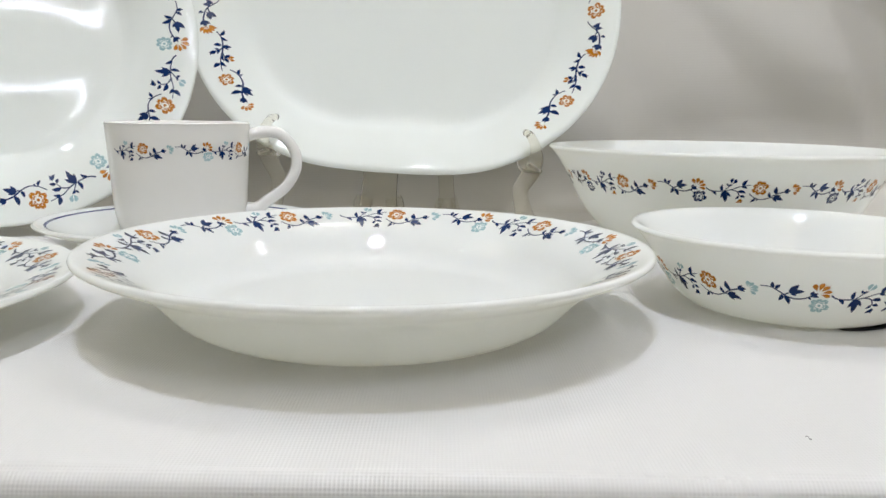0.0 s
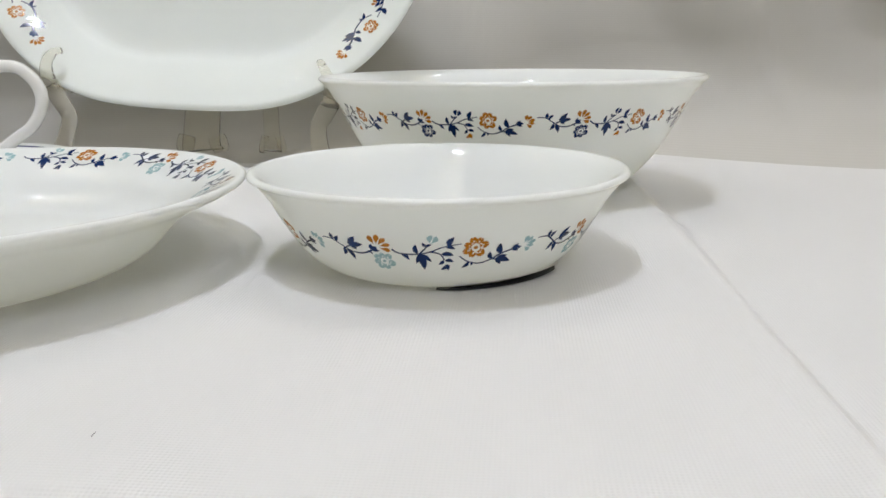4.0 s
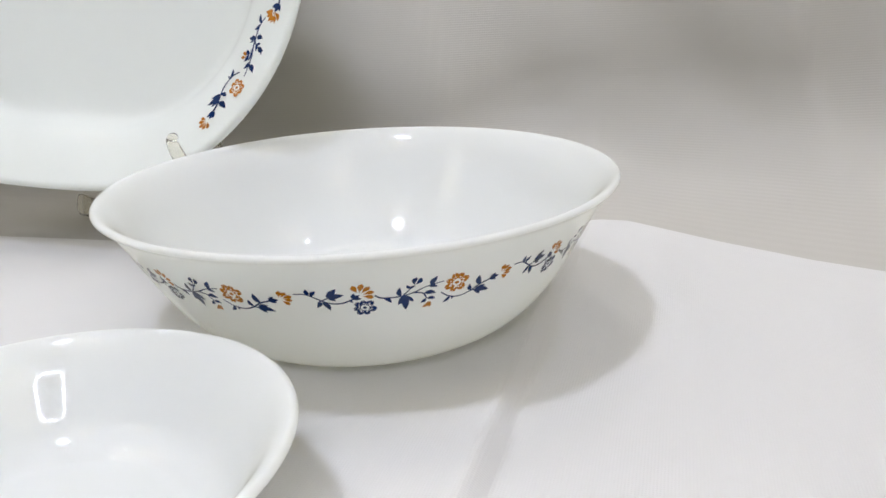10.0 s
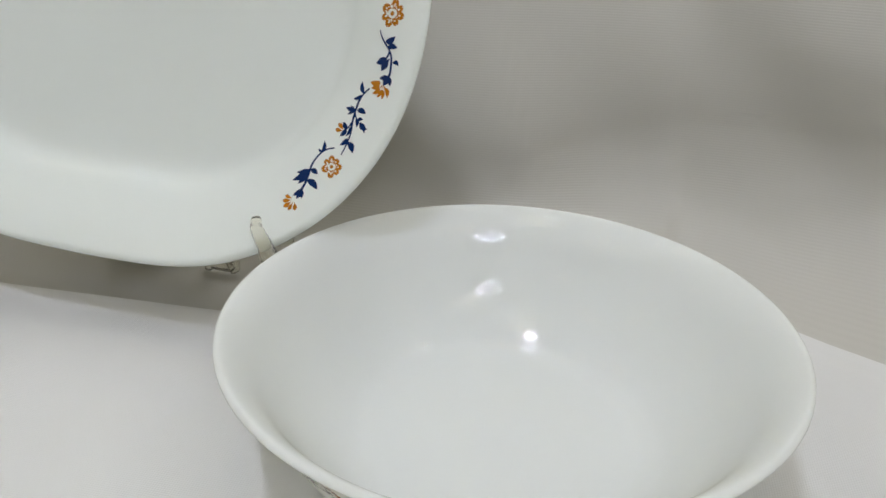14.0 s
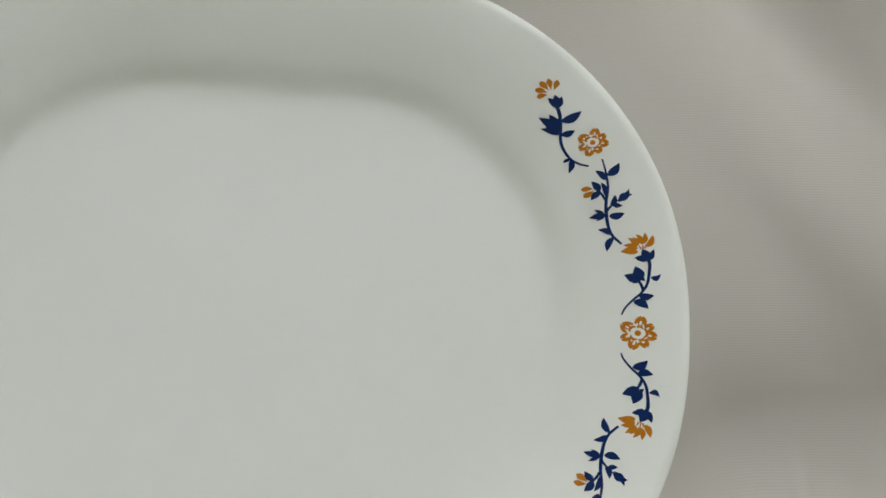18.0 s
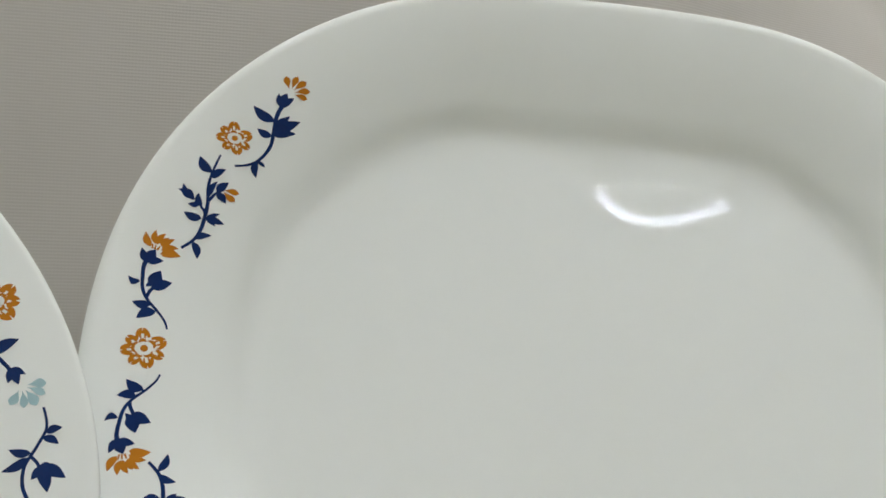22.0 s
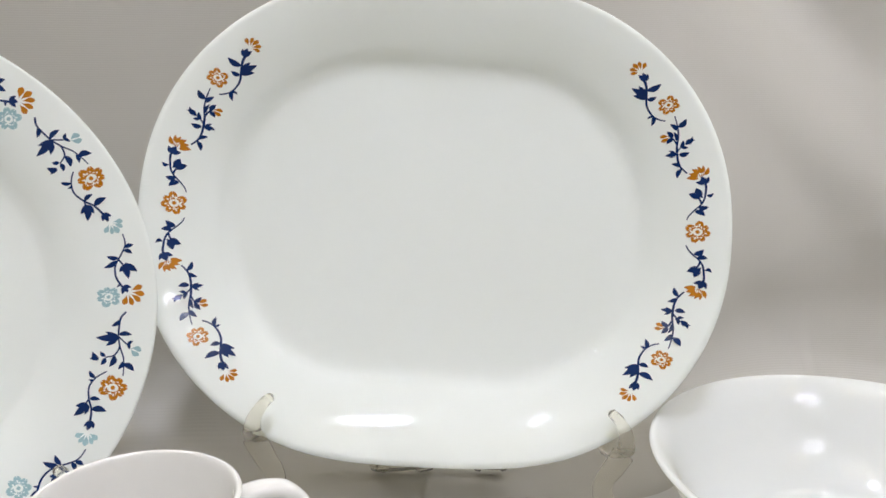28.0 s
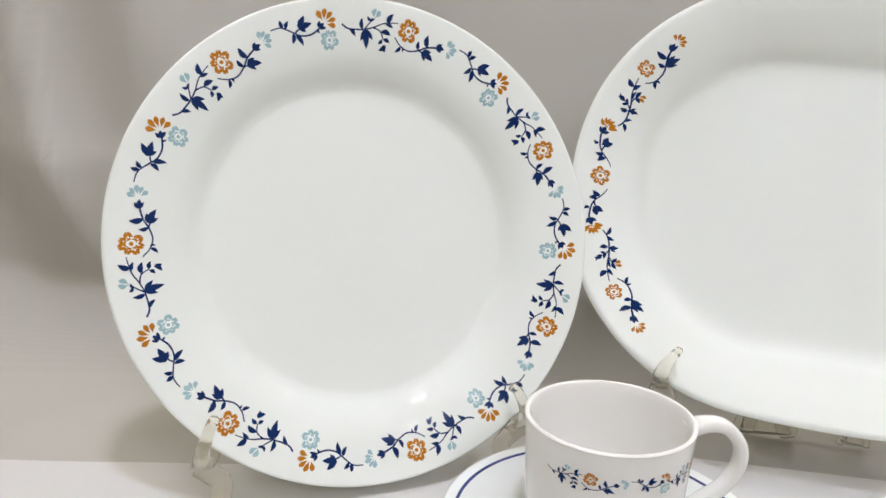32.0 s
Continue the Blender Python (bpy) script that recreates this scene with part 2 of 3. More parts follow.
def cloth_form(u, v):
    """The form of both cloths: a drop over the front edge, the flat top with a pressed fold, then a sweep up behind the crockery in soft folds."""
    x = float(np.interp(u, (0, 0.14, 0.57, 0.68, 0.86, 1), (-1.1, -0.55, 0.262, 0.290, 0.6, 1.1)))
    drop, rise = 0.35, 0.42
    r2 = 0.050 + 0.035 / (1 + math.exp((0.21 - x) / 0.02))
    flat = float(np.interp(x, (-1.1, -0.55, -0.30, -0.22, 0.2, 0.30, 0.35, 0.39, 0.43, 0.6, 1.1), (0.30, 0.36, 0.44, 0.47, 0.475, 0.468, 0.430, 0.405, 0.390, 0.365, 0.34)))
    flat += 0.003 * noise.noise(Vector((x * 17, 6.6, 0))) * min(1.0, max(0.0, (x - 0.28) / 0.06))
    turn = r2 * math.pi / 2
    cuts = ((0.0, 0.0), (0.08, drop - 0.03), (0.18, drop + 0.01), (0.68, drop + flat), (0.82, drop + flat + turn), (1.0, drop + flat + turn + rise))
    s = float(np.interp(v, [c[0] for c in cuts], [c[1] for c in cuts]))
    if s < drop:
        d, r = drop - s, 0.005
        if d < r * 1.48:
            a = d / r
            y, z = FRONT - r * math.sin(a), TABLE - r * (1 - math.cos(a))
        else:
            a = 1.48
            y = FRONT - r * math.sin(a) - (d - r * a) * math.cos(a)
            z = TABLE - r * (1 - math.cos(a)) - (d - r * a) * math.sin(a)
        return x, y + 0.004 * noise.noise(Vector((x * 7, 3.1, z * 2))) * min(1, d * 10), z
    if s < drop + flat:
        y = FRONT + s - drop
        wave = calm(x, y, 0.0010 * noise.noise(Vector((x * 9, y * 9, 0.3))) + 0.0006 * noise.noise(Vector((x * 22, y * 14, 2.3))))
        k = 0.0
        if y < 0.118:
            k = math.exp(-((x - 0.272 - 0.003 * math.sin(y * 20)) / 0.0055) ** 2) * min(1, max(0, (0.118 - y) / 0.012))
        q = min(1.0, max(0.0, (x - 0.2695) / 0.0100))
        wave -= 0.006 * q * q * (3 - 2 * q)
        return x, y, TABLE + wave + 0.0016 * k
    e = s - drop - flat
    y0 = FRONT + flat
    back = 0.336 - y0
    if e < turn:
        a = e / r2
        y, z = y0 + (r2 + back) * math.sin(a), TABLE + r2 * (1 - math.cos(a))
    else:
        y, z = y0 + r2 + back, TABLE + r2 + e - turn
        lean = 0.07 + 0.43 / (1 + math.exp((0.11 - x) / 0.035)) - 0.52 / (1 + math.exp((0.36 - x) / 0.03))
        low = TABLE + r2
        y += lean * (math.hypot(z - low - 0.02, 0.03) + z - math.hypot(0.02, 0.03) - low) / 2
        over = z - 0.345
        if over > 0:                # folded over the screen's top
            a = min(over / 0.012, math.pi)
            y, z = y + 0.012 * (1 - math.cos(a)), 0.345 + 0.012 * math.sin(a) - max(0.0, over - 0.012 * math.pi)
    q = min(1.0, max(0.0, (x - 0.2695) / 0.0100))
    z -= 0.006 * q * q * (3 - 2 * q) * max(0.0, 1 - e / 0.12)
    lift = min(1.0, max(0.0, (e - 0.01) / 0.16))
    left = min(1.0, max(0.0, (-0.34 - x) / 0.14))
    right = min(1.0, max(0.0, (x - 0.10) / 0.15))
    n1 = noise.noise(Vector((x * 6 + z * 1.4, 1.7, z * 0.8)))
    n2 = noise.noise(Vector((x * 10 + z * 9.0, 5.7, z * 1.5)))
    pleat = (1 - abs(noise.noise(Vector((x * 7.5 + z * 2.2, 8.3, z * 1.1))))) ** 3
    y += lift * (0.010 * n1 + right * (0.030 * n2 - 0.014 * pleat) + left * (0.032 * n1 + 0.010 * n2 - 0.030 * pleat - 0.03))
    return x, y, z


def seam(u):
    """How far back the tablecloth reaches: to the easels' feet, farther beside them."""
    right = min(1.0, max(0.0, (u - 0.52) / 0.06))
    near = 1 / (1 + math.exp((u - 0.515) / 0.008))
    return 0.70 - 0.005 * right - (0.10 + 0.05 * min(1.0, max(0.0, (0.33 - u) / 0.05))) * near + (0.003 + 0.002 * right) * noise.noise(Vector((u * 12, 4.4, 0)))


def table_sheet(u, v):
    return cloth_form(u, v * seam(u))


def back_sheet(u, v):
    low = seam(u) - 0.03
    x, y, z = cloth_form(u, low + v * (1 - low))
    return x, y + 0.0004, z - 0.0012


sheet("tablecloth", 280, 230, table_sheet, TABLECLOTH, "white ribbed cloth laid over the table, with a pressed fold", "tablecloth")
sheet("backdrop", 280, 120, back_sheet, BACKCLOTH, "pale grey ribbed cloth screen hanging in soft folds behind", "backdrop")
table = slab("table", (-1.0, -0.128, -0.05), (1.0, 0.44, TABLE - 0.0085), PAINT)
slab("table_board", (-0.98, -0.126, TABLE - 0.0085), (0.262, 0.40, TABLE - 0.0025), PAINT)

for lx in (-0.94, 0.94):
    for ly in (-0.09, 0.40):
        part("leg", sweep("leg", [(lx, ly, -0.782), (lx, ly, -0.5), (lx, ly, -0.046)], [(0.040, 0.040), (0.046, 0.046), (0.050, 0.050)], PAINT, (1, 0, 0)), table)

# ---- ring lamps, then fill panels added overhead ----
def ring_lamp(x, y, z, radius, tube, glow):
    lamp = thing("ring_lamp", Matrix.Translation((x, y, z)), "round white ring lamp with a bright annular diffuser", "lamp", "ring lamps over the table")
    n = 48
    def annulus(name, r0, r1, z0, z1, mat):
        v, f = [], []
        for k in range(n):
            a = 2 * math.pi * k / n
            for r, h in ((r0, z0), (r1, z0), (r1, z1), (r0, z1)):
                v.append((r * math.cos(a), r * math.sin(a), h))
        for k in range(n):
            j = (k + 1) % n
            for i in range(4):
                f.append((k * 4 + i, k * 4 + (i + 1) % 4, j * 4 + (i + 1) % 4, j * 4 + i))
        return finish(name, v, f, mat, False)
    part("diffuser", annulus("diffuser", radius - tube, radius + tube, 0, 0.006, glow), lamp, "glowing white diffuser")
    part("housing", annulus("housing", radius - tube - 0.006, radius + tube + 0.006, 0.008, 0.04, PAINT), lamp)
    part("rod", sweep("rod", [(0, radius, 0.03), (0, radius, 0.2), (0, radius, 1.93 - z)], [(0.008, 0.008)], PAINT), lamp)
    return lamp


ring_lamp(0.705, -1.242, 1.290, 0.205, 0.012, FAR_GLOW)
ring_lamp(-0.02, -0.28, 1.48, 0.050, 0.018, KEY_GLOW)
ring_lamp(0.05, 0.80, 1.58, 0.026, 0.011, BACK_GLOW)
ring_lamp(0.80, 0.45, 1.50, 0.026, 0.011, RIGHT_GLOW)
ring_lamp(-0.75, 0.20, 1.50, 0.026, 0.011, LEFT_GLOW)


# Unseen panels, added only as soft warm fill for the shadows.
def fill_panel(x, y):
    ob = thing("fill_panel", Matrix.Translation((x, y, 1.945)), "square white fill panel added on the ceiling, out of view", "lamp", "ceiling panels")
    def board(name, w, z0, z1, mat):
        v = [(sx * w, sy * w, z) for z in (z0, z1) for sx, sy in ((-1, -1), (1, -1), (1, 1), (-1, 1))]
        f = [(0, 3, 2, 1), (4, 5, 6, 7), (0, 1, 5, 4), (1, 2, 6, 5), (2, 3, 7, 6), (3, 0, 4, 7)]
        return finish(name, v, f, mat, False)
    part("frame", board("frame", 0.31, -0.012, 0.004, PAINT), ob)
    part("diffuser", board("diffuser", 0.29, -0.02, -0.013, FILL_GLOW), ob, "softly glowing face of the fill panel")


for px, py in ((-1.3, -1.3), (1.3, -1.3), (-1.3, 0.5), (1.3, 0.5), (0.0, -0.9), (0.0, 0.9)):
    fill_panel(px, py)


# ---- floral print: shapes in millimetres, x along the band and y outwards ----
class Print:
    def __init__(self):
        self.verts, self.faces = [], []

    def add(self, verts, faces):
        o = len(self.verts)
        if o:
            near = min(range(o), key=lambda i: (self.verts[i][0] - verts[0][0]) ** 2 + (self.verts[i][1] - verts[0][1]) ** 2)
            self.verts.append((self.verts[near][0] + 0.02, self.verts[near][1] + 0.02))
            self.faces.append((near, o, o + 1))
            o += 1
        self.verts += verts
        self.faces += [tuple(o + i for i in f) for f in faces]

    def stroke(self, pts, w0, w1=None):
        line = rounded([(x, y) for x, y in pts], 6)
        w1 = w0 if w1 is None else w1
        n = len(line)
        v = []
        for i, p in enumerate(line):
            d = (line[min(i + 1, n - 1)] - line[max(i - 1, 0)]).normalized()
            w = (w0 + (w1 - w0) * i / (n - 1)) / 2
            v += [(p.x - d.y * w, p.y + d.x * w), (p.x + d.y * w, p.y - d.x * w)]
        self.add(v, [(2 * i, 2 * i + 1, 2 * i + 3, 2 * i + 2) for i in range(n - 1)])

    def leaf(self, x, y, ang, length, width, bend=0.15, fat=0.45):
        c, s = math.cos(radians(ang)), math.sin(radians(ang))
        v, n = [], 8
        for i in range(n + 1):
            t = i / n
            w = width / 2 * (math.sin(math.pi * t ** (0.8 if fat < 0.5 else 1.7)) ** 0.85 if 0 < t < 1 else 0.04)
            k = bend * length * math.sin(math.pi * t)
            for q in (w, -w):
                a, b = t * length, k + q
                v.append((x + a * c - b * s, y + a * s + b * c))
        self.add(v, [(2 * i, 2 * i + 1, 2 * i + 3, 2 * i + 2) for i in range(n)])

    def reach(self, x0, y0, x1, y1, width, bend=0.1):
        """A leaf from one point to another."""
        self.leaf(x0, y0, math.degrees(math.atan2(y1 - y0, x1 - x0)), math.dist((x0, y0), (x1, y1)), width * 1.14, bend)

    def fan(self, x, y, tips):
        """Leaves or petals from one point to several tips (x, y, width)."""
        for x1, y1, w in tips:
            self.reach(x, y, x1, y1, w, 0.06)

    def petals(self, x, y, tips):
        """Petals that widen towards their tips, parted at the base."""
        for x1, y1, w in tips:
            x0, y0 = x + 0.26 * (x1 - x), y + 0.26 * (y1 - y)
            self.leaf(x0, y0, math.degrees(math.atan2(y1 - y0, x1 - x0)), math.dist((x0, y0), (x1, y1)), w, 0.03, 0.6)

    def disc(self, x, y, r):
        n = 12
        self.add([(x + r * math.cos(2 * math.pi * k / n), y + r * math.sin(2 * math.pi * k / n)) for k in range(n)], [tuple(range(n))])

    def crescent(self, x, y, rx, ry, angle, span, reach, rise, thick):
        """An arched petal edge, thin at both ends and thick in the middle, open towards (x, y)."""
        pts = []
        for i in range(9):
            t = -1 + i / 4
            q = reach + rise * (math.cos(t * 1.45) - 1)
            a = radians(angle + t * span)
            pts.append((x + q * rx * math.cos(a), y + q * ry * math.sin(a)))
        w = (rx + ry) / 2 * thick
        self.stroke(pts[:5], w * 0.35, w)
        self.stroke(pts[4:], w, w * 0.35)

    def rose(self, x, y, rx, ry, turn=0, bold=0.33):
        """A full flower seen from above: seven uneven petals, veined, round a dot and loose inner petals."""
        for a, q, span, veins in ((0, 0.94, 25, 2), (47, 0.84, 20, 1), (90, 0.90, 24, 2), (138, 0.86, 21, 1), (184, 0.94, 24, 2), (233, 0.84, 22, 1), (292, 0.92, 31, 2)):
            self.crescent(x, y, rx, ry, a + turn, span, q, 0.36, bold)
            for k in range(veins):
                d = radians(a + turn + (10 if k else -9))
                self.stroke([(x + 0.84 * q * rx * math.cos(d), y + 0.84 * q * ry * math.sin(d)), (x + 0.56 * q * rx * math.cos(d), y + 0.56 * q * ry * math.sin(d))], (rx + ry) * 0.07, (rx + ry) * 0.02)
        self.disc(x, y, (rx + ry) * 0.088)
        for a, q, span in ((75, 0.50, 40), (5, 0.45, 24), (-60, 0.50, 32), (140, 0.48, 24), (205, 0.46, 32)):
            self.crescent(x, y, rx, ry, a + turn, span, q, 0.10, 0.19)

    def bud(self, x, y, ang, size):
        self.leaf(x, y, ang + 13, size, size * 0.48, 0.14, 0.6)
        self.leaf(x, y, ang - 13, size, size * 0.48, -0.14, 0.6)


# sprigs of the running border; x = 0 lies at the middle of a rose
def branch_sprig(p):
    p.stroke([(-36.7, 0.7), (-33.1, -1.7), (-25.1, -1.8), (-19.4, -0.2), (-14.8, 2.2), (-10.0, 3.5), (-6.3, 4.2)], 0.95, 0.5)
    p.reach(-32.6, -1.8, -29.4, -5.5, 1.8)
    p.reach(-25.5, -1.8, -25.8, 4.2, 2.0)
    p.fan(-24.7, -2.0, ((-22.8, -11.5, 3.1), (-26.4, -7.7, 2.0), (-19.3, -6.5, 2.3)))
    p.stroke([(-24.3, -1.4), (-22.5, 0.8), (-21.0, 2.8)], 0.75, 0.6)
    p.reach(-21.0, 2.8, -23.0, 5.2, 1.4)
    p.reach(-21.5, 2.7, -18.9, 4.1, 1.3)
    p.stroke([(-19.9, -0.3), (-15.4, -1.8), (-13.4, -5.7)], 0.85, 0.6)
    p.reach(-14.9, -1.7, -9.3, -2.8, 2.4)
    p.reach(-13.2, -5.6, -9.3, -6.7, 1.9)
    p.reach(-13.8, -5.7, -16.0, -8.3, 1.7)
    p.reach(-11.9, 2.8, -9.6, 8.4, 2.4)
    p.reach(-12.8, 2.3, -8.8, 1.2, 1.6)


def rooted_sprig(p):
    p.stroke([(-6.8, -3.3), (-2.8, -6.8), (2.7, -8.3), (8.3, -6.3), (12.5, -3.3), (17.9, -1.2)], 0.6, 1.0)
    p.reach(-2.2, -7.2, -5.2, -10.7, 1.7)
    p.reach(-1.0, -7.1, -0.8, -9.7, 1.1)
    p.reach(8.3, -6.1, 7.0, -1.5, 1.9)
    p.reach(12.5, -3.3, 11.0, 3.2, 2.6)
    p.stroke([(8.8, -6.2), (10.2, -6.5), (11.6, -6.4)], 0.8, 0.8)
    p.fan(10.6, -6.3, ((18.5, -8.7, 2.9), (13.9, -10.2, 2.1), (16.0, -4.7, 2.1)))
    p.fan(17.6, -1.3, ((20.2, 1.8, 1.6), (22.2, -0.4, 2.2), (21.1, -2.6, 1.6)))


def tulip_sprig(p):
    p.stroke([(29.7, 3.8), (34.9, 3.6), (39.3, 0.7), (44.2, -2.7), (50.1, -3.1), (55.9, -0.3)], 0.6, 1.0)
    p.reach(36.3, 3.3, 35.8, 7.2, 1.8)
    p.reach(37.3, 2.3, 39.7, 5.8, 1.8)
    p.reach(40.7, -0.8, 38.7, -5.7, 2.0)
    p.reach(41.7, -1.8, 44.3, -7.8, 2.2)
    p.stroke([(41.7, -0.8), (43.6, 0.4), (45.4, 0.8)], 0.8, 0.8)
    p.fan(44.6, 0.7, ((48.3, 6.7, 2.8), (51.3, 2.3, 2.8), (47.6, -1.3, 1.7), (45.0, 4.0, 1.7)))
    p.fan(55.0, -0.6, ((55.6, 3.2, 1.7), (57.9, 1.6, 2.1), (58.7, -1.0, 1.7)))
    p.reach(53.2, -1.6, 55.0, -3.4, 0.9)


def end_flower(p):
    p.petals(57.6, 1.4, ((55.4, 8.2, 2.7), (59.4, 9.0, 2.6), (62.6, 7.0, 2.4), (64.3, 3.4, 2.4), (63.9, -0.5, 2.7)))


def side_flower(p):
    p.petals(22.7, 0.2, ((23.9, 5.8, 2.4), (26.6, 4.9, 2.0), (28.8, 2.4, 2.6), (28.6, -0.6, 2.0), (26.9, -3.5, 2.4)))


def paired_bud(p):
    p.reach(-11.9, -8.2, -15.2, -11.6, 2.0, 0.16)
    p.reach(-11.6, -8.4, -11.3, -12.0, 2.0, -0.16)


# sprigs of the platter's ends; x = 0 lies at the middle of a short side
def platter_tulip(p):
    p.stroke([(7.0, -6.4), (9.3, -5.4), (12.0, -3.0), (14.5, -0.1), (17.3, 1.8), (21.3, 2.8), (24.3, 3.2), (26.3, 2.6)], 0.5, 1.25)
    p.reach(11.8, -2.7, 8.8, 1.8, 2.5, -0.12)
    p.reach(13.5, -1.1, 13.2, 3.7, 2.2)
    p.stroke([(15.3, 0.4), (17.0, 0.0), (18.9, -0.9)], 1.0, 0.9)
    p.fan(18.3, -0.6, ((21.4, -5.0, 2.7), (23.9, -1.3, 3.3), (19.2, -3.9, 1.6)))
    p.reach(22.6, -1.2, 18.3, 1.3, 2.1, 0.1)
    p.reach(19.3, 3.0, 20.0, 6.3, 1.6, 0.25)
    p.fan(25.2, 2.6, ((27.0, -1.2, 1.9), (29.4, 1.7, 2.7), (28.6, 5.2, 1.9)))


def platter_middle_flower(p):
    for a in ((28.7, 0.2, 30.0, -5.0, 2.4), (29.8, 0.3, 32.1, -3.7, 1.7), (30.6, 0.3, 34.3, -1.9, 1.5), (30.9, 0.7, 34.1, -0.4, 1.4), (31.0, 1.9, 34.9, 0.8, 1.5), (31.0, 2.2, 34.8, 3.5, 1.6), (29.8, 3.2, 33.3, 5.8, 1.8)):
        p.reach(*a)
    for y in (0.9, 2.0, 3.0):
        p.stroke([(29.4, y * 0.6 + 0.8), (30.8, y)], 0.55, 0.35)


def platter_branch(p):
    p.stroke([(32.7, -4.3), (36.5, -6.4), (40.5, -6.9), (45.3, -6.2)], 0.75, 1.15)
    p.stroke([(45.3, -6.2), (49.3, -4.9), (54.0, -2.5), (59.0, -1.0), (64.2, 0.2)], 1.15, 0.5)
    p.reach(37.0, -6.5, 40.2, -10.2, 1.8)
    p.reach(36.0, -6.4, 31.3, -9.2, 2.0)
    p.fan(44.3, -6.9, ((45.5, -11.7, 2.0), (47.9, -9.3, 1.3), (43.6, -9.9, 1.2)))
    p.reach(43.8, -5.7, 43.2, -0.8, 2.3)
    p.stroke([(45.3, -6.2), (46.4, -5.2), (47.2, -3.8)], 0.95, 0.7)
    p.reach(47.0, -4.0, 50.5, -1.5, 1.7)
    p.reach(47.7, -3.3, 46.0, -0.6, 1.5)
    p.reach(48.2, -1.5, 50.7, 3.3, 1.9, 0.16)
    p.reach(47.8, -1.4, 48.6, 3.6, 2.0, -0.18)
    p.stroke([(50.0, -4.9), (52.0, -5.1), (53.9, -5.6)], 0.9, 0.7)
    p.reach(51.3, -4.3, 56.7, -3.8, 1.5)
    p.fan(53.6, -5.4, ((58.3, -6.3, 2.1), (51.9, -9.0, 2.1)))
    p.reach(56.7, -2.2, 61.4, -3.5, 1.9)
    p.reach(57.9, -1.0, 60.3, 4.2, 2.5)


def platter_bud(p):
    p.leaf(55.3, -6.5, -66, 4.3, 2.0, 0.05, 0.6)
    p.leaf(55.0, -6.6, -103, 4.3, 2.2, -0.05, 0.6)


def platter_root(p):
    p.stroke([(64.0, -4.6), (66.3, -6.7), (69.5, -8.1), (73.7, -8.2), (77.3, -7.3), (80.8, -5.2), (85.3, -2.3), (88.8, -0.9)], 0.65, 1.25)
    p.reach(69.5, -8.2, 65.0, -11.1, 1.8, -0.12)
    p.reach(69.6, -8.2, 69.8, -10.8, 1.2)
    p.reach(79.3, -5.8, 78.0, -1.6, 2.2)
    p.reach(83.5, -3.1, 82.5, 3.9, 2.8)
    p.fan(79.9, -6.1, ((89.7, -7.4, 2.9), (88.3, -4.4, 2.7), (85.7, -9.3, 2.2)))
    p.fan(88.4, -1.1, ((93.4, -1.0, 1.9), (92.8, 1.2, 2.4), (90.8, 2.5, 1.7)))


def platter_end_flower(p):
    p.petals(93.6, 0.9, ((96.4, -3.2, 1.9), (98.9, -1.7, 2.0), (99.9, 1.1, 2.0), (98.8, 3.6, 1.8), (96.2, 5.4, 2.0)))


def lay(name, draw, mat, place, parent, label=""):
    """Draws a print shape and lays it on a surface through place(x, y)."""
    p = Print()
    draw(p)
    me = finish(name, [place(x, y) for x, y in p.verts], p.faces, mat, True)
    return part(name, me, parent, label)


def full_unit(parent, place, last=True, spare=False):
    """One repeat with its rose at the origin. spare: the band of the serving bowl, all orange and navy."""
    soft = ORANGE if spare else TEAL
    lay("branch", branch_sprig, NAVY, place, parent)
    lay("bud", lambda p: p.bud(-19.4, 4.6, 72, 5.0), NAVY if spare else TEAL, place, parent)
    lay("small_bud", paired_bud, ORANGE if spare else NAVY, place, parent)
    lay("rose", lambda p: p.rose(0.0, 1.6, 5.2, 6.2, 20, 0.40), ORANGE, place, parent)
    lay("sprig", rooted_sprig, NAVY, place, parent)
    lay("open_flower", side_flower, soft, place, parent)
    if last:
        lay("sprig", tulip_sprig, NAVY, place, parent)
        lay("open_flower", end_flower, ORANGE, place, parent)
        lay("rose", lambda p: p.rose(59.7, -7.1, 5.0, 5.0, 50, 0.42), NAVY if spare else TEAL, place, parent)


# ---- round plates ----
def plate_place(height, radius, turn, scale):
    """Maps a band that runs clockwise seen from above, centred on radius, at the angle turn in degrees."""
    def place(x, y):
        r = radius + y * scale * 0.001
        a = radians(turn) - x * scale * 0.001 / radius
        e = 0.0006
        slope = (height(r + e) - height(r - e)) / (2 * e)
        n = Vector((-slope, 1)).normalized() * 0.00014
        return ((r + n.x) * math.cos(a), (r + n.x) * math.sin(a), height(r) + n.y)
    return place


def upper(profile):
    """The height of a plate's upper face over the radius."""
    pts = rounded(profile, 12)
    xs, zs = [p.x for p in pts], [p.y for p in pts]
    return lambda r: float(np.interp(r, xs, zs))


def round_plate(name, m, top, under, label, category, body="body", mat=GLAZE):
    ob = thing(name, m, label, category)
    part(body, lathe(body, [*top, *under], mat), ob)
    return ob, upper(top)


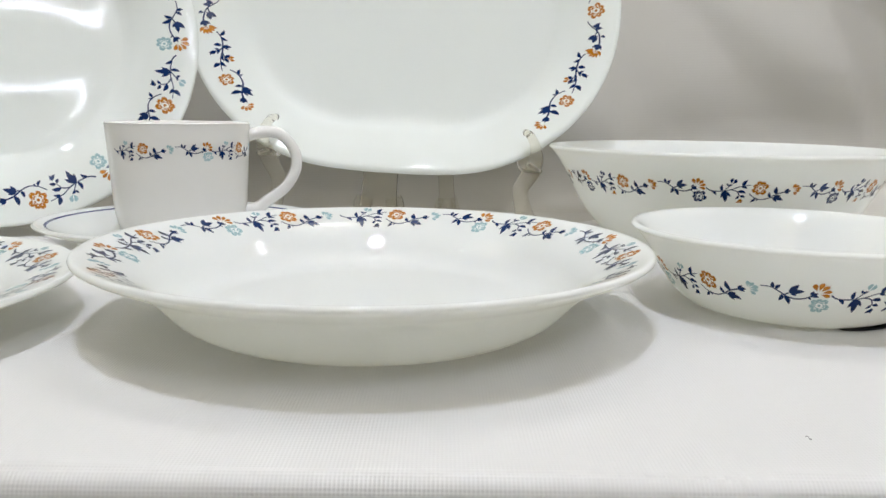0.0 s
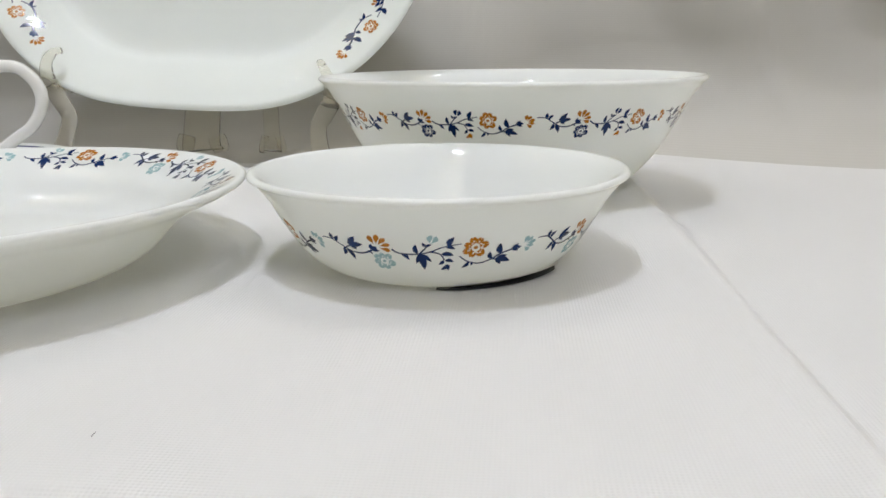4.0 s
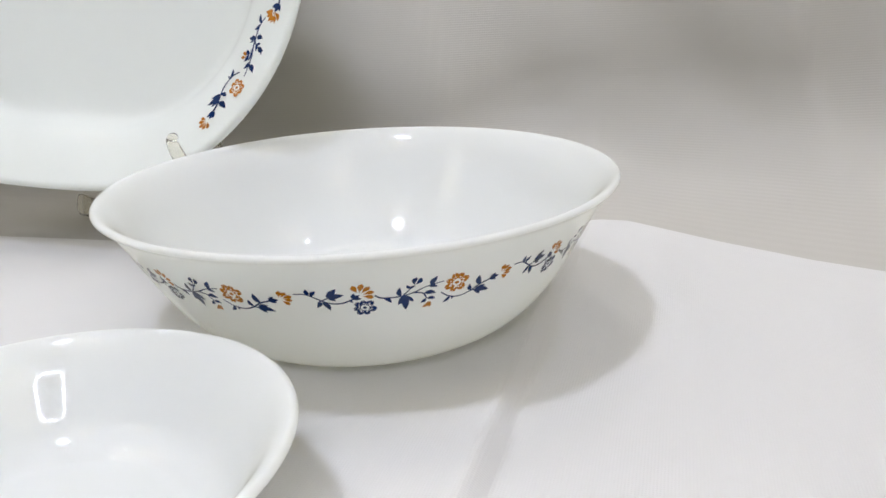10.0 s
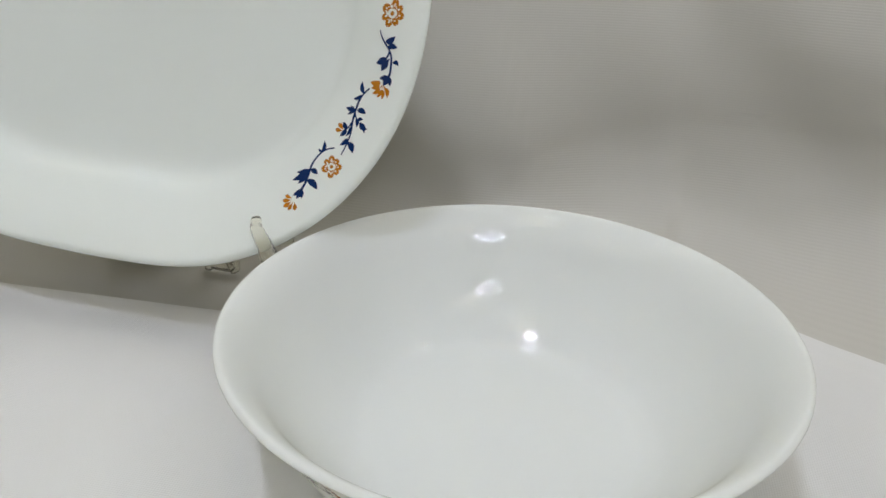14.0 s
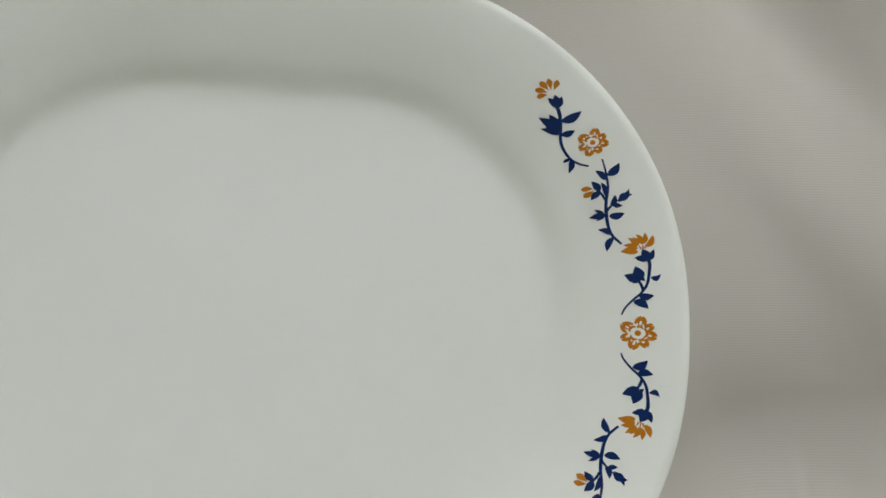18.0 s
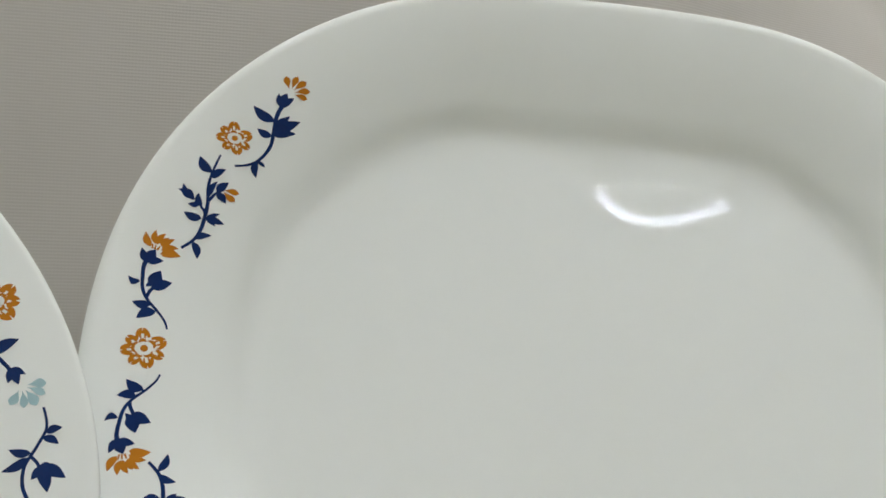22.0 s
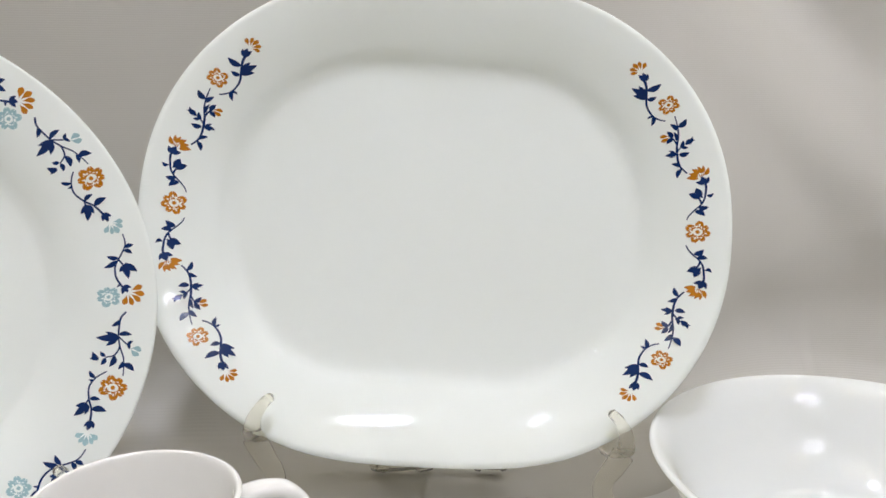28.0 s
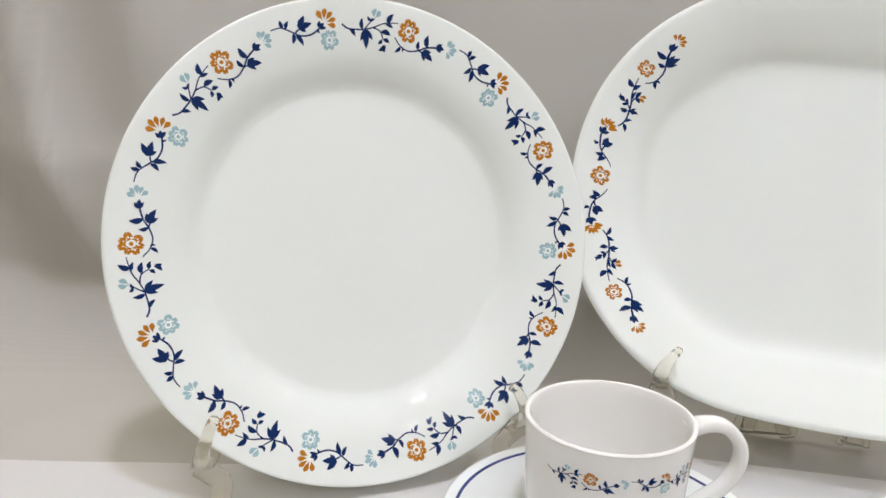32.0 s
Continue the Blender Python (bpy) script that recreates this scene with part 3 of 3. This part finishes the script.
# dinner plate on its stand; its origin lies in the plane of the rim
dinner_top = [(0, -0.0175), (0.045, -0.0175), (0.078, -0.0172), (0.086, -0.0158), (0.093, -0.0108), (0.101, -0.0062), (0.115, -0.0022), (0.1275, 0.0002), (0.1303, 0.0004)]
dinner_under = [(0.1313, -0.0009), (0.1305, -0.0026), (0.125, -0.0042), (0.108, -0.0086), (0.097, -0.0145), (0.089, -0.0205), (0.080, -0.0225), (0.04, -0.0222), (0, -0.0222)]
dinner, dinner_h = round_plate("dinner_plate", DINNER, dinner_top, dinner_under, "white opal glass dinner plate with a floral rim, on a stand", "plate", "body", THICK)
for k in range(7):
    full_unit(dinner, plate_place(dinner_h, 0.1160, 75.4 - 360 / 7 * k, 1.0))

soup_top = [(0, 0.0062), (0.05, 0.0062), (0.067, 0.0070), (0.077, 0.0120), (0.084, 0.0190), (0.091, 0.0238), (0.100, 0.0278), (0.1055, 0.0300)]
soup_under = [(0.1075, 0.0296), (0.1071, 0.0278), (0.101, 0.0246), (0.091, 0.0200), (0.0825, 0.0140), (0.0745, 0.0055), (0.067, 0.0010), (0.063, 0.0), (0.059, 0.0014), (0.03, 0.0022), (0, 0.0022)]
soup, soup_h = round_plate("soup_plate", Matrix.Translation((*SOUP, TABLE)), soup_top, soup_under, "deep white rimmed soup plate with a floral border, on the tablecloth", "soup plate")
for k in range(7):
    full_unit(soup, plate_place(soup_h, 0.0972, 87.5 - 46.81 * k, 0.781))
full_unit(soup, plate_place(soup_h, 0.0972, 119.8, 0.781), False)

side_top = [(0, 0.0065), (0.05, 0.0065), (0.068, 0.0070), (0.077, 0.0095), (0.086, 0.0135), (0.098, 0.0172), (0.1060, 0.0192)]
side_under = [(0.1078, 0.0188), (0.1074, 0.0170), (0.099, 0.0140), (0.086, 0.0098), (0.076, 0.0048), (0.066, 0.0), (0.060, 0.0012), (0.03, 0.0022), (0, 0.0022)]
side, side_h = round_plate("side_plate", Matrix.Translation((*SIDE, TABLE)), side_top, side_under, "flat white luncheon plate with a floral rim, beside the soup plate", "plate")
for k in range(7):
    full_unit(side, plate_place(side_h, 0.0960, 38 - 360 / 7 * k, 0.838))

saucer_top = [(0, 0.0048), (0.020, 0.0048), (0.030, 0.0052), (0.045, 0.0075), (0.062, 0.0125), (0.0755, 0.0172)]
saucer_under = [(0.0780, 0.0170), (0.0772, 0.0152), (0.062, 0.0095), (0.046, 0.0040), (0.036, 0.0), (0.030, 0.0010), (0.015, 0.0016), (0, 0.0016)]
saucer, saucer_h = round_plate("saucer", Matrix.Translation((CUP[0] + 0.001, CUP[1] - 0.003, TABLE)), saucer_top, saucer_under, "white saucer with a thin blue line round its rim", "saucer")
rv, rf = [], []
for k in range(160):
    a = 2 * math.pi * k / 160
    for r in (0.0712, 0.0727):
        rv.append((r * math.cos(a), r * math.sin(a), saucer_h(r) + 0.00014))
for k in range(160):
    j = (k + 1) % 160
    rf.append((2 * k, 2 * k + 1, 2 * j + 1, 2 * j))
part("rim_line", finish("rim_line", rv, rf, LINE), saucer, "thin blue line")


# ---- oval platter ----
def platter_outline(a, n=2.2, depth=0.1315):
    c, s = abs(math.cos(a)), abs(math.sin(a))
    r = ((c / 0.1532) ** n + (s / depth) ** n) ** (-1 / n)
    y = r * s
    lim, soft = 0.1280, 0.004
    y2 = lim - soft * math.log(1 + math.exp((lim - y) / soft)) if y > lim - 0.03 else y
    return r * (y2 / y if y > 1e-6 else 1)


def print_line(a):
    """The line that the print's distances are counted from."""
    return platter_outline(a, 2.07, 0.1318)


platter_top = [(0.1401, -0.0190), (0.10, -0.0190), (0.080, -0.0190), (0.062, -0.0189), (0.0520, -0.0187), (0.0450, -0.0176), (0.0400, -0.0148), (0.0330, -0.0086), (0.018, 0.0005), (0.0055, 0.0060), (0.0018, 0.0066)]
platter_under = [(0.0, 0.0052), (0.0008, 0.0034), (0.007, 0.0012), (0.021, -0.0060), (0.034, -0.0138), (0.042, -0.0205), (0.055, -0.0228), (0.10, -0.0236), (0.1401, -0.0238)]
platter = thing("oval_platter", PLATTER, "large white oval platter with floral ends, standing on a clear easel", "platter")
part("body", lathe("body", [*platter_top, *platter_under], THICK, 192, platter_outline), platter)
ph = rounded(platter_top, 12)
ph_x, ph_z = [p.x for p in ph][::-1], [p.y for p in ph][::-1]
def band(a):
    """How far the print's middle lies inside its line."""
    return 0.0128 + 0.0026 * math.exp(-(a / 0.26) ** 2)


arc_a = [math.pi / 2 * k / 400 for k in range(-200, 401)]
arc_p = [((print_line(a) - band(a)) * math.cos(a), (print_line(a) - band(a)) * math.sin(a)) for a in arc_a]
arc_s = [0.0]
for i in range(1, len(arc_p)):
    arc_s.append(arc_s[-1] + math.dist(arc_p[i], arc_p[i - 1]))
zero = float(np.interp(0, arc_a, arc_s))
arc_s = [v - zero for v in arc_s]


def platter_place(flip_u, flip_v, at):
    """Band that runs from the middle of a short side towards a corner, y outwards."""
    def place(x, y):
        a = float(np.interp((x + at) * 0.001, arc_s, arc_a))
        r = print_line(a) - band(a) + y * 0.001
        inset = platter_outline(a) - r
        z = float(np.interp(inset, ph_x, ph_z)) + 0.00016
        return (flip_u * r * math.cos(a), flip_v * r * math.sin(a), z)
    return place


for fu in (1, -1):
    lay("rose", lambda p: p.rose(0.4, -1.5, 5.5, 5.8, 12), ORANGE, platter_place(fu, 1, 0), platter)
    for fv in (1, -1):
        q = platter_place(fu, fv, 0)
        lay("sprig", platter_tulip, NAVY, q, platter)
        lay("open_flower", platter_middle_flower, ORANGE, q, platter)
        lay("branch", platter_branch, NAVY, q, platter)
        lay("small_bud", platter_bud, ORANGE, q, platter)
        lay("rose", lambda p: p.rose(71.0, 0.6, 4.6, 5.0, 40), ORANGE, q, platter)
        lay("sprig", platter_root, NAVY, q, platter)
        lay("open_flower", platter_end_flower, ORANGE, q, platter)


# ---- bowls and cup ----
def wall_place(profile, level, turn, scale, sign=1):
    """Band on the outer wall of a turned vessel, read from outside; level is its height, turn its angle."""
    pts = rounded(profile, 12)
    zs, rs = [p.y for p in pts], [p.x for p in pts]
    order = np.argsort(zs)
    zs, rs = np.array(zs)[order], np.array(rs)[order]
    base = float(np.interp(level, zs, rs))

    def place(x, y):
        z = level + y * scale * 0.001 * 0.86
        r = float(np.interp(z, zs, rs))
        slope = (float(np.interp(z + 0.001, zs, rs)) - float(np.interp(z - 0.001, zs, rs))) / 0.002
        n = Vector((1, -slope)).normalized() * 0.00014
        a = radians(turn) + x * scale * 0.001 / base
        return ((r + n.x) * math.cos(a), (r + n.x) * math.sin(a), z + n.y)
    return place


def bowl(name, m, outer, inner, label):
    ob = thing(name, m, label, "bowl")
    part("body", lathe("body", [*inner, *outer[::-1]], GLAZE, 144), ob)
    return ob


big_outer = [(0, 0.0022), (0.045, 0.0020), (0.054, 0.0), (0.061, 0.0018), (0.0708, 0.0085), (0.0815, 0.0210), (0.0900, 0.0360), (0.0968, 0.0485), (0.1018, 0.0556), (0.1049, 0.0584)]
big_inner = [(0, 0.0060), (0.045, 0.0060), (0.0575, 0.0068), (0.0662, 0.0112), (0.0775, 0.0232), (0.0864, 0.0375), (0.0936, 0.0500), (0.0990, 0.0570), (0.1030, 0.0600)]
big = bowl("serving_bowl", Matrix.Translation((*BIG, TABLE)), big_outer, big_inner, "large white serving bowl with a navy and orange floral band")
for k in range(8):
    full_unit(big, wall_place(big_outer[2:], 0.0418, -95.5 + 45 * k, 0.724), True, True)

small_outer = [(0, 0.0016), (0.030, 0.0014), (0.036, 0.0), (0.0420, 0.0018), (0.0490, 0.0075), (0.0550, 0.0165), (0.0600, 0.0250), (0.0645, 0.0308), (0.0670, 0.0328)]
small_inner = [(0, 0.0052), (0.030, 0.0052), (0.038, 0.0060), (0.0455, 0.0102), (0.0520, 0.0186), (0.0572, 0.0262), (0.0616, 0.0318), (0.0652, 0.0342)]
small = bowl("dessert_bowl", Matrix.Translation((*SMALL, TABLE)), small_outer, small_inner, "small white dessert bowl with a navy, orange and pale blue band")
for k in range(5):
    full_unit(small, wall_place(small_outer[2:], 0.0165, -73.3 + 72 * k, 0.6825))

# cup
cup_base = 0.0050
cup_outer = [(0, 0.0012), (0.018, 0.0012), (0.0240, 0.0), (0.0290, 0.0016), (0.0338, 0.0065), (0.0362, 0.0150), (0.0377, 0.0320), (0.0387, 0.0500), (0.0396, 0.0648), (0.0399, 0.0662)]
cup_inner = [(0, 0.0050), (0.018, 0.0052), (0.0280, 0.0075), (0.0320, 0.0130), (0.0342, 0.0300), (0.0354, 0.0480), (0.0364, 0.0605), (0.0374, 0.0658), (0.0386, 0.0670)]
cup = thing("cup", Matrix.Translation((*CUP, TABLE + cup_base)), "off-white tea cup with a narrow floral band, on its saucer", "cup")
part("body", lathe("body", [*cup_inner, *cup_outer[::-1]], CHINA, 112), cup)
ha = radians(16)
hd = Vector((math.cos(ha), math.sin(ha), 0))
part("handle", sweep("handle", [hd * r + Vector((0, 0, z)) for r, z in ((0.0375, 0.0590), (0.047, 0.0615), (0.0570, 0.0600), (0.0650, 0.0510), (0.0660, 0.0400), (0.0600, 0.0290), (0.0500, 0.0215), (0.0430, 0.0165), (0.0355, 0.0150))],
     [(0.0120, 0.0075), (0.0100, 0.0070), (0.0095, 0.0066), (0.0092, 0.0064), (0.0092, 0.0064), (0.0092, 0.0064), (0.0095, 0.0066), (0.0105, 0.0070), (0.0130, 0.0080)], CHINA, (-math.sin(ha), math.cos(ha), 0), 14), cup)
for k, t in enumerate((-100.5, -17.8, 64.9, 147.6)):
    full_unit(cup, wall_place(cup_outer[2:], 0.0525, t, 0.574), k < 3)

# label under the dessert bowl
lab = thing("price_label", Matrix.Translation((*SMALL, TABLE)), "black and white paper label stuck under the dessert bowl", "label")


def flap(name, a0, a1, r0, out0, out1, z0, z1, thick, mat):
    """A strip of paper round part of the bowl's foot, lifting towards its outer edge."""
    v, f, n, m = [], [], 24, 4
    for i in range(n + 1):
        t = i / n
        a = radians(a0 + (a1 - a0) * t)
        r1 = out0 + (out1 - out0) * t - 0.0012 * (1 - min(1, t / 0.08)) - 0.002 * max(0, (t - 0.94) / 0.06)
        for k in range(m + 1):
            q = k / m
            r, z = r0 + (r1 - r0) * q, z0 + (z1 - z0) * q * q * (0.4 + 0.6 * t)
            v += [(r * math.cos(a), r * math.sin(a), z), (r * math.cos(a), r * math.sin(a), z + thick)]
    w = 2 * (m + 1)
    for i in range(n):
        for k in range(m):
            b = i * w + 2 * k
            f += [(b, b + 2, b + w + 2, b + w), (b + 1, b + w + 1, b + w + 3, b + 3)]
        b = i * w + 2 * m
        f += [(b, b + 1, b + w + 1, b + w), (i * w, i * w + w, i * w + w + 1, i * w + 1)]
    return finish(name, v, f, mat, False)


part("black_face", flap("black_face", -86, -15, 0.034, 0.0424, 0.0443, 0.0002, 0.0006, 0.0004, BLACK), lab, "black printed face")
part("paper", flap("paper", -80, -18, 0.037, 0.0420, 0.0462, 0.0011, 0.0034, 0.0003, PAPER), lab, "white paper backing")


# ---- clear plate stands ----
def stand(m, half, tip, edge, deep, mid_u, name="plate_stand"):
    """An easel of clear plastic under a leaning plate with the pose m. half: hooks' distance from the middle; tip and edge: height of hook and plate edge, in the plate's plane."""
    c = m.translation
    back = Vector((m[0][2], m[1][2], 0)).normalized() * -1
    ob = thing(name, Matrix.Translation((c.x, c.y, TABLE)), "clear acrylic plate easel with two hooks and splayed feet", "plate stand", "plate stands")
    base = ob.matrix_world.translation
    side = Vector((-back.y, back.x, 0))

    def loc(u, v, w):
        return (m @ Vector((u + mid_u, v, w))) - base

    def ground(u, d, h=0.0):
        return side * -(u + mid_u) + back * d + Vector((0, 0, h))
    for s in (1, -1):
        low = loc(s * half * 1.055, edge - 0.006, deep)
        foot = low.copy()
        foot.z = 0.004
        foot = foot - back * 0.012 + side * (0.006 * s)
        part("hook", sweep("hook", [loc(s * half * 0.965, tip, 0.0125), loc(s * half * 0.995, tip - 0.003, 0.0168), loc(s * half * 1.045, edge + 0.003, 0.0150), low, loc(s * half * 1.0, edge - 0.004, deep - 0.016), loc(s * half * 0.9, edge + 0.03, -0.032), loc(s * half * 0.7, edge + 0.075, -0.034)],
             [(0.0046, 0.0042), (0.0054, 0.0046), (0.0074, 0.0048), (0.0105, 0.0050), (0.0115, 0.0048), (0.0110, 0.0044), (0.0100, 0.0040)], ACRYLIC, side), ob)
        mid = low.lerp(foot, 0.45) + back * 0.005 + side * (0.007 * s)
        part("leg", sweep("leg", [low - Vector((0, 0, 0.001)), low.lerp(mid, 0.5), mid, mid.lerp(foot, 0.6), foot], [(0.0125, 0.0056), (0.0115, 0.0050), (0.0105, 0.0048), (0.0120, 0.0050), (0.0190, 0.0054)], ACRYLIC, side), ob)
        for t in (1, -1):
            part("foot", sweep("foot", [foot + side * (0.004 * t) + Vector((0, 0, 0.006)), foot + side * (0.0075 * t) - back * 0.001 + Vector((0, 0, 0.002)), foot + side * (0.009 * t) - back * 0.003 + Vector((0, 0, -0.0012))], [(0.006, 0.006), (0.008, 0.006), (0.006, 0.005)], ACRYLIC, side), ob)
        # back leg with its foot
        broad = 0.014 if s > 0 else 0.032
        top = loc(s * 0.018, 0.0, -0.036)
        bf = ground(s * 0.026, 0.020, 0.004)
        part("back_leg", sweep("back_leg", [top, top.lerp(bf, 0.5) + back * 0.004, bf + Vector((0, 0, 0.012)), bf], [(0.014, 0.005), (0.8 * broad, 0.005), (0.85 * broad, 0.005), (broad, 0.006)], ACRYLIC, side), ob)
        for t in (1, -1):
            toe = bf + side * (0.34 * broad * t)
            part("foot", sweep("foot", [toe + Vector((0, 0, 0.010)), toe + side * (0.002 * t) + Vector((0, 0, 0.003)), toe + side * (0.003 * t) + Vector((0, 0, -0.0014))], [(0.40 * broad, 0.006), (0.42 * broad, 0.007), (0.30 * broad, 0.006)], ACRYLIC, side), ob)
    part("crossbar", sweep("crossbar", [loc(-half * 0.95, edge + 0.012, -0.031), loc(-half * 0.4, edge + 0.02, -0.034), loc(half * 0.4, edge + 0.02, -0.034), loc(half * 0.95, edge + 0.012, -0.031)], [(0.016, 0.0045)], ACRYLIC, (0, 0, 1)), ob)
    part("top_plate", sweep("top_plate", [loc(-half * 0.72, edge + 0.07, -0.036), loc(0, 0.0, -0.037), loc(half * 0.72, edge + 0.07, -0.036)], [(0.020, 0.0045)], ACRYLIC, (0, 0, 1)), ob)
    return ob


stand(PLATTER, 0.0880, -0.0945, -0.1085, 0.006, 0.0065)
stand(DINNER, 0.0815, -0.0840, -0.1020, 0.001, -0.004)

# a loose fibre on the cloth near its front edge
fibre = thing("lint_fibre", Matrix.Translation((0.1200, -0.1180, TABLE)), "short dark grey fibre lying on the white tablecloth", "lint")
part("thread", sweep("thread", [(-0.0002, 0.0012, 0.0005), (0.0001, 0.0004, 0.0007), (0.0000, -0.0006, 0.0006), (0.0003, -0.0013, 0.0007)], [(0.00013, 0.00013)], BLACK, None, 6, 4), fibre)
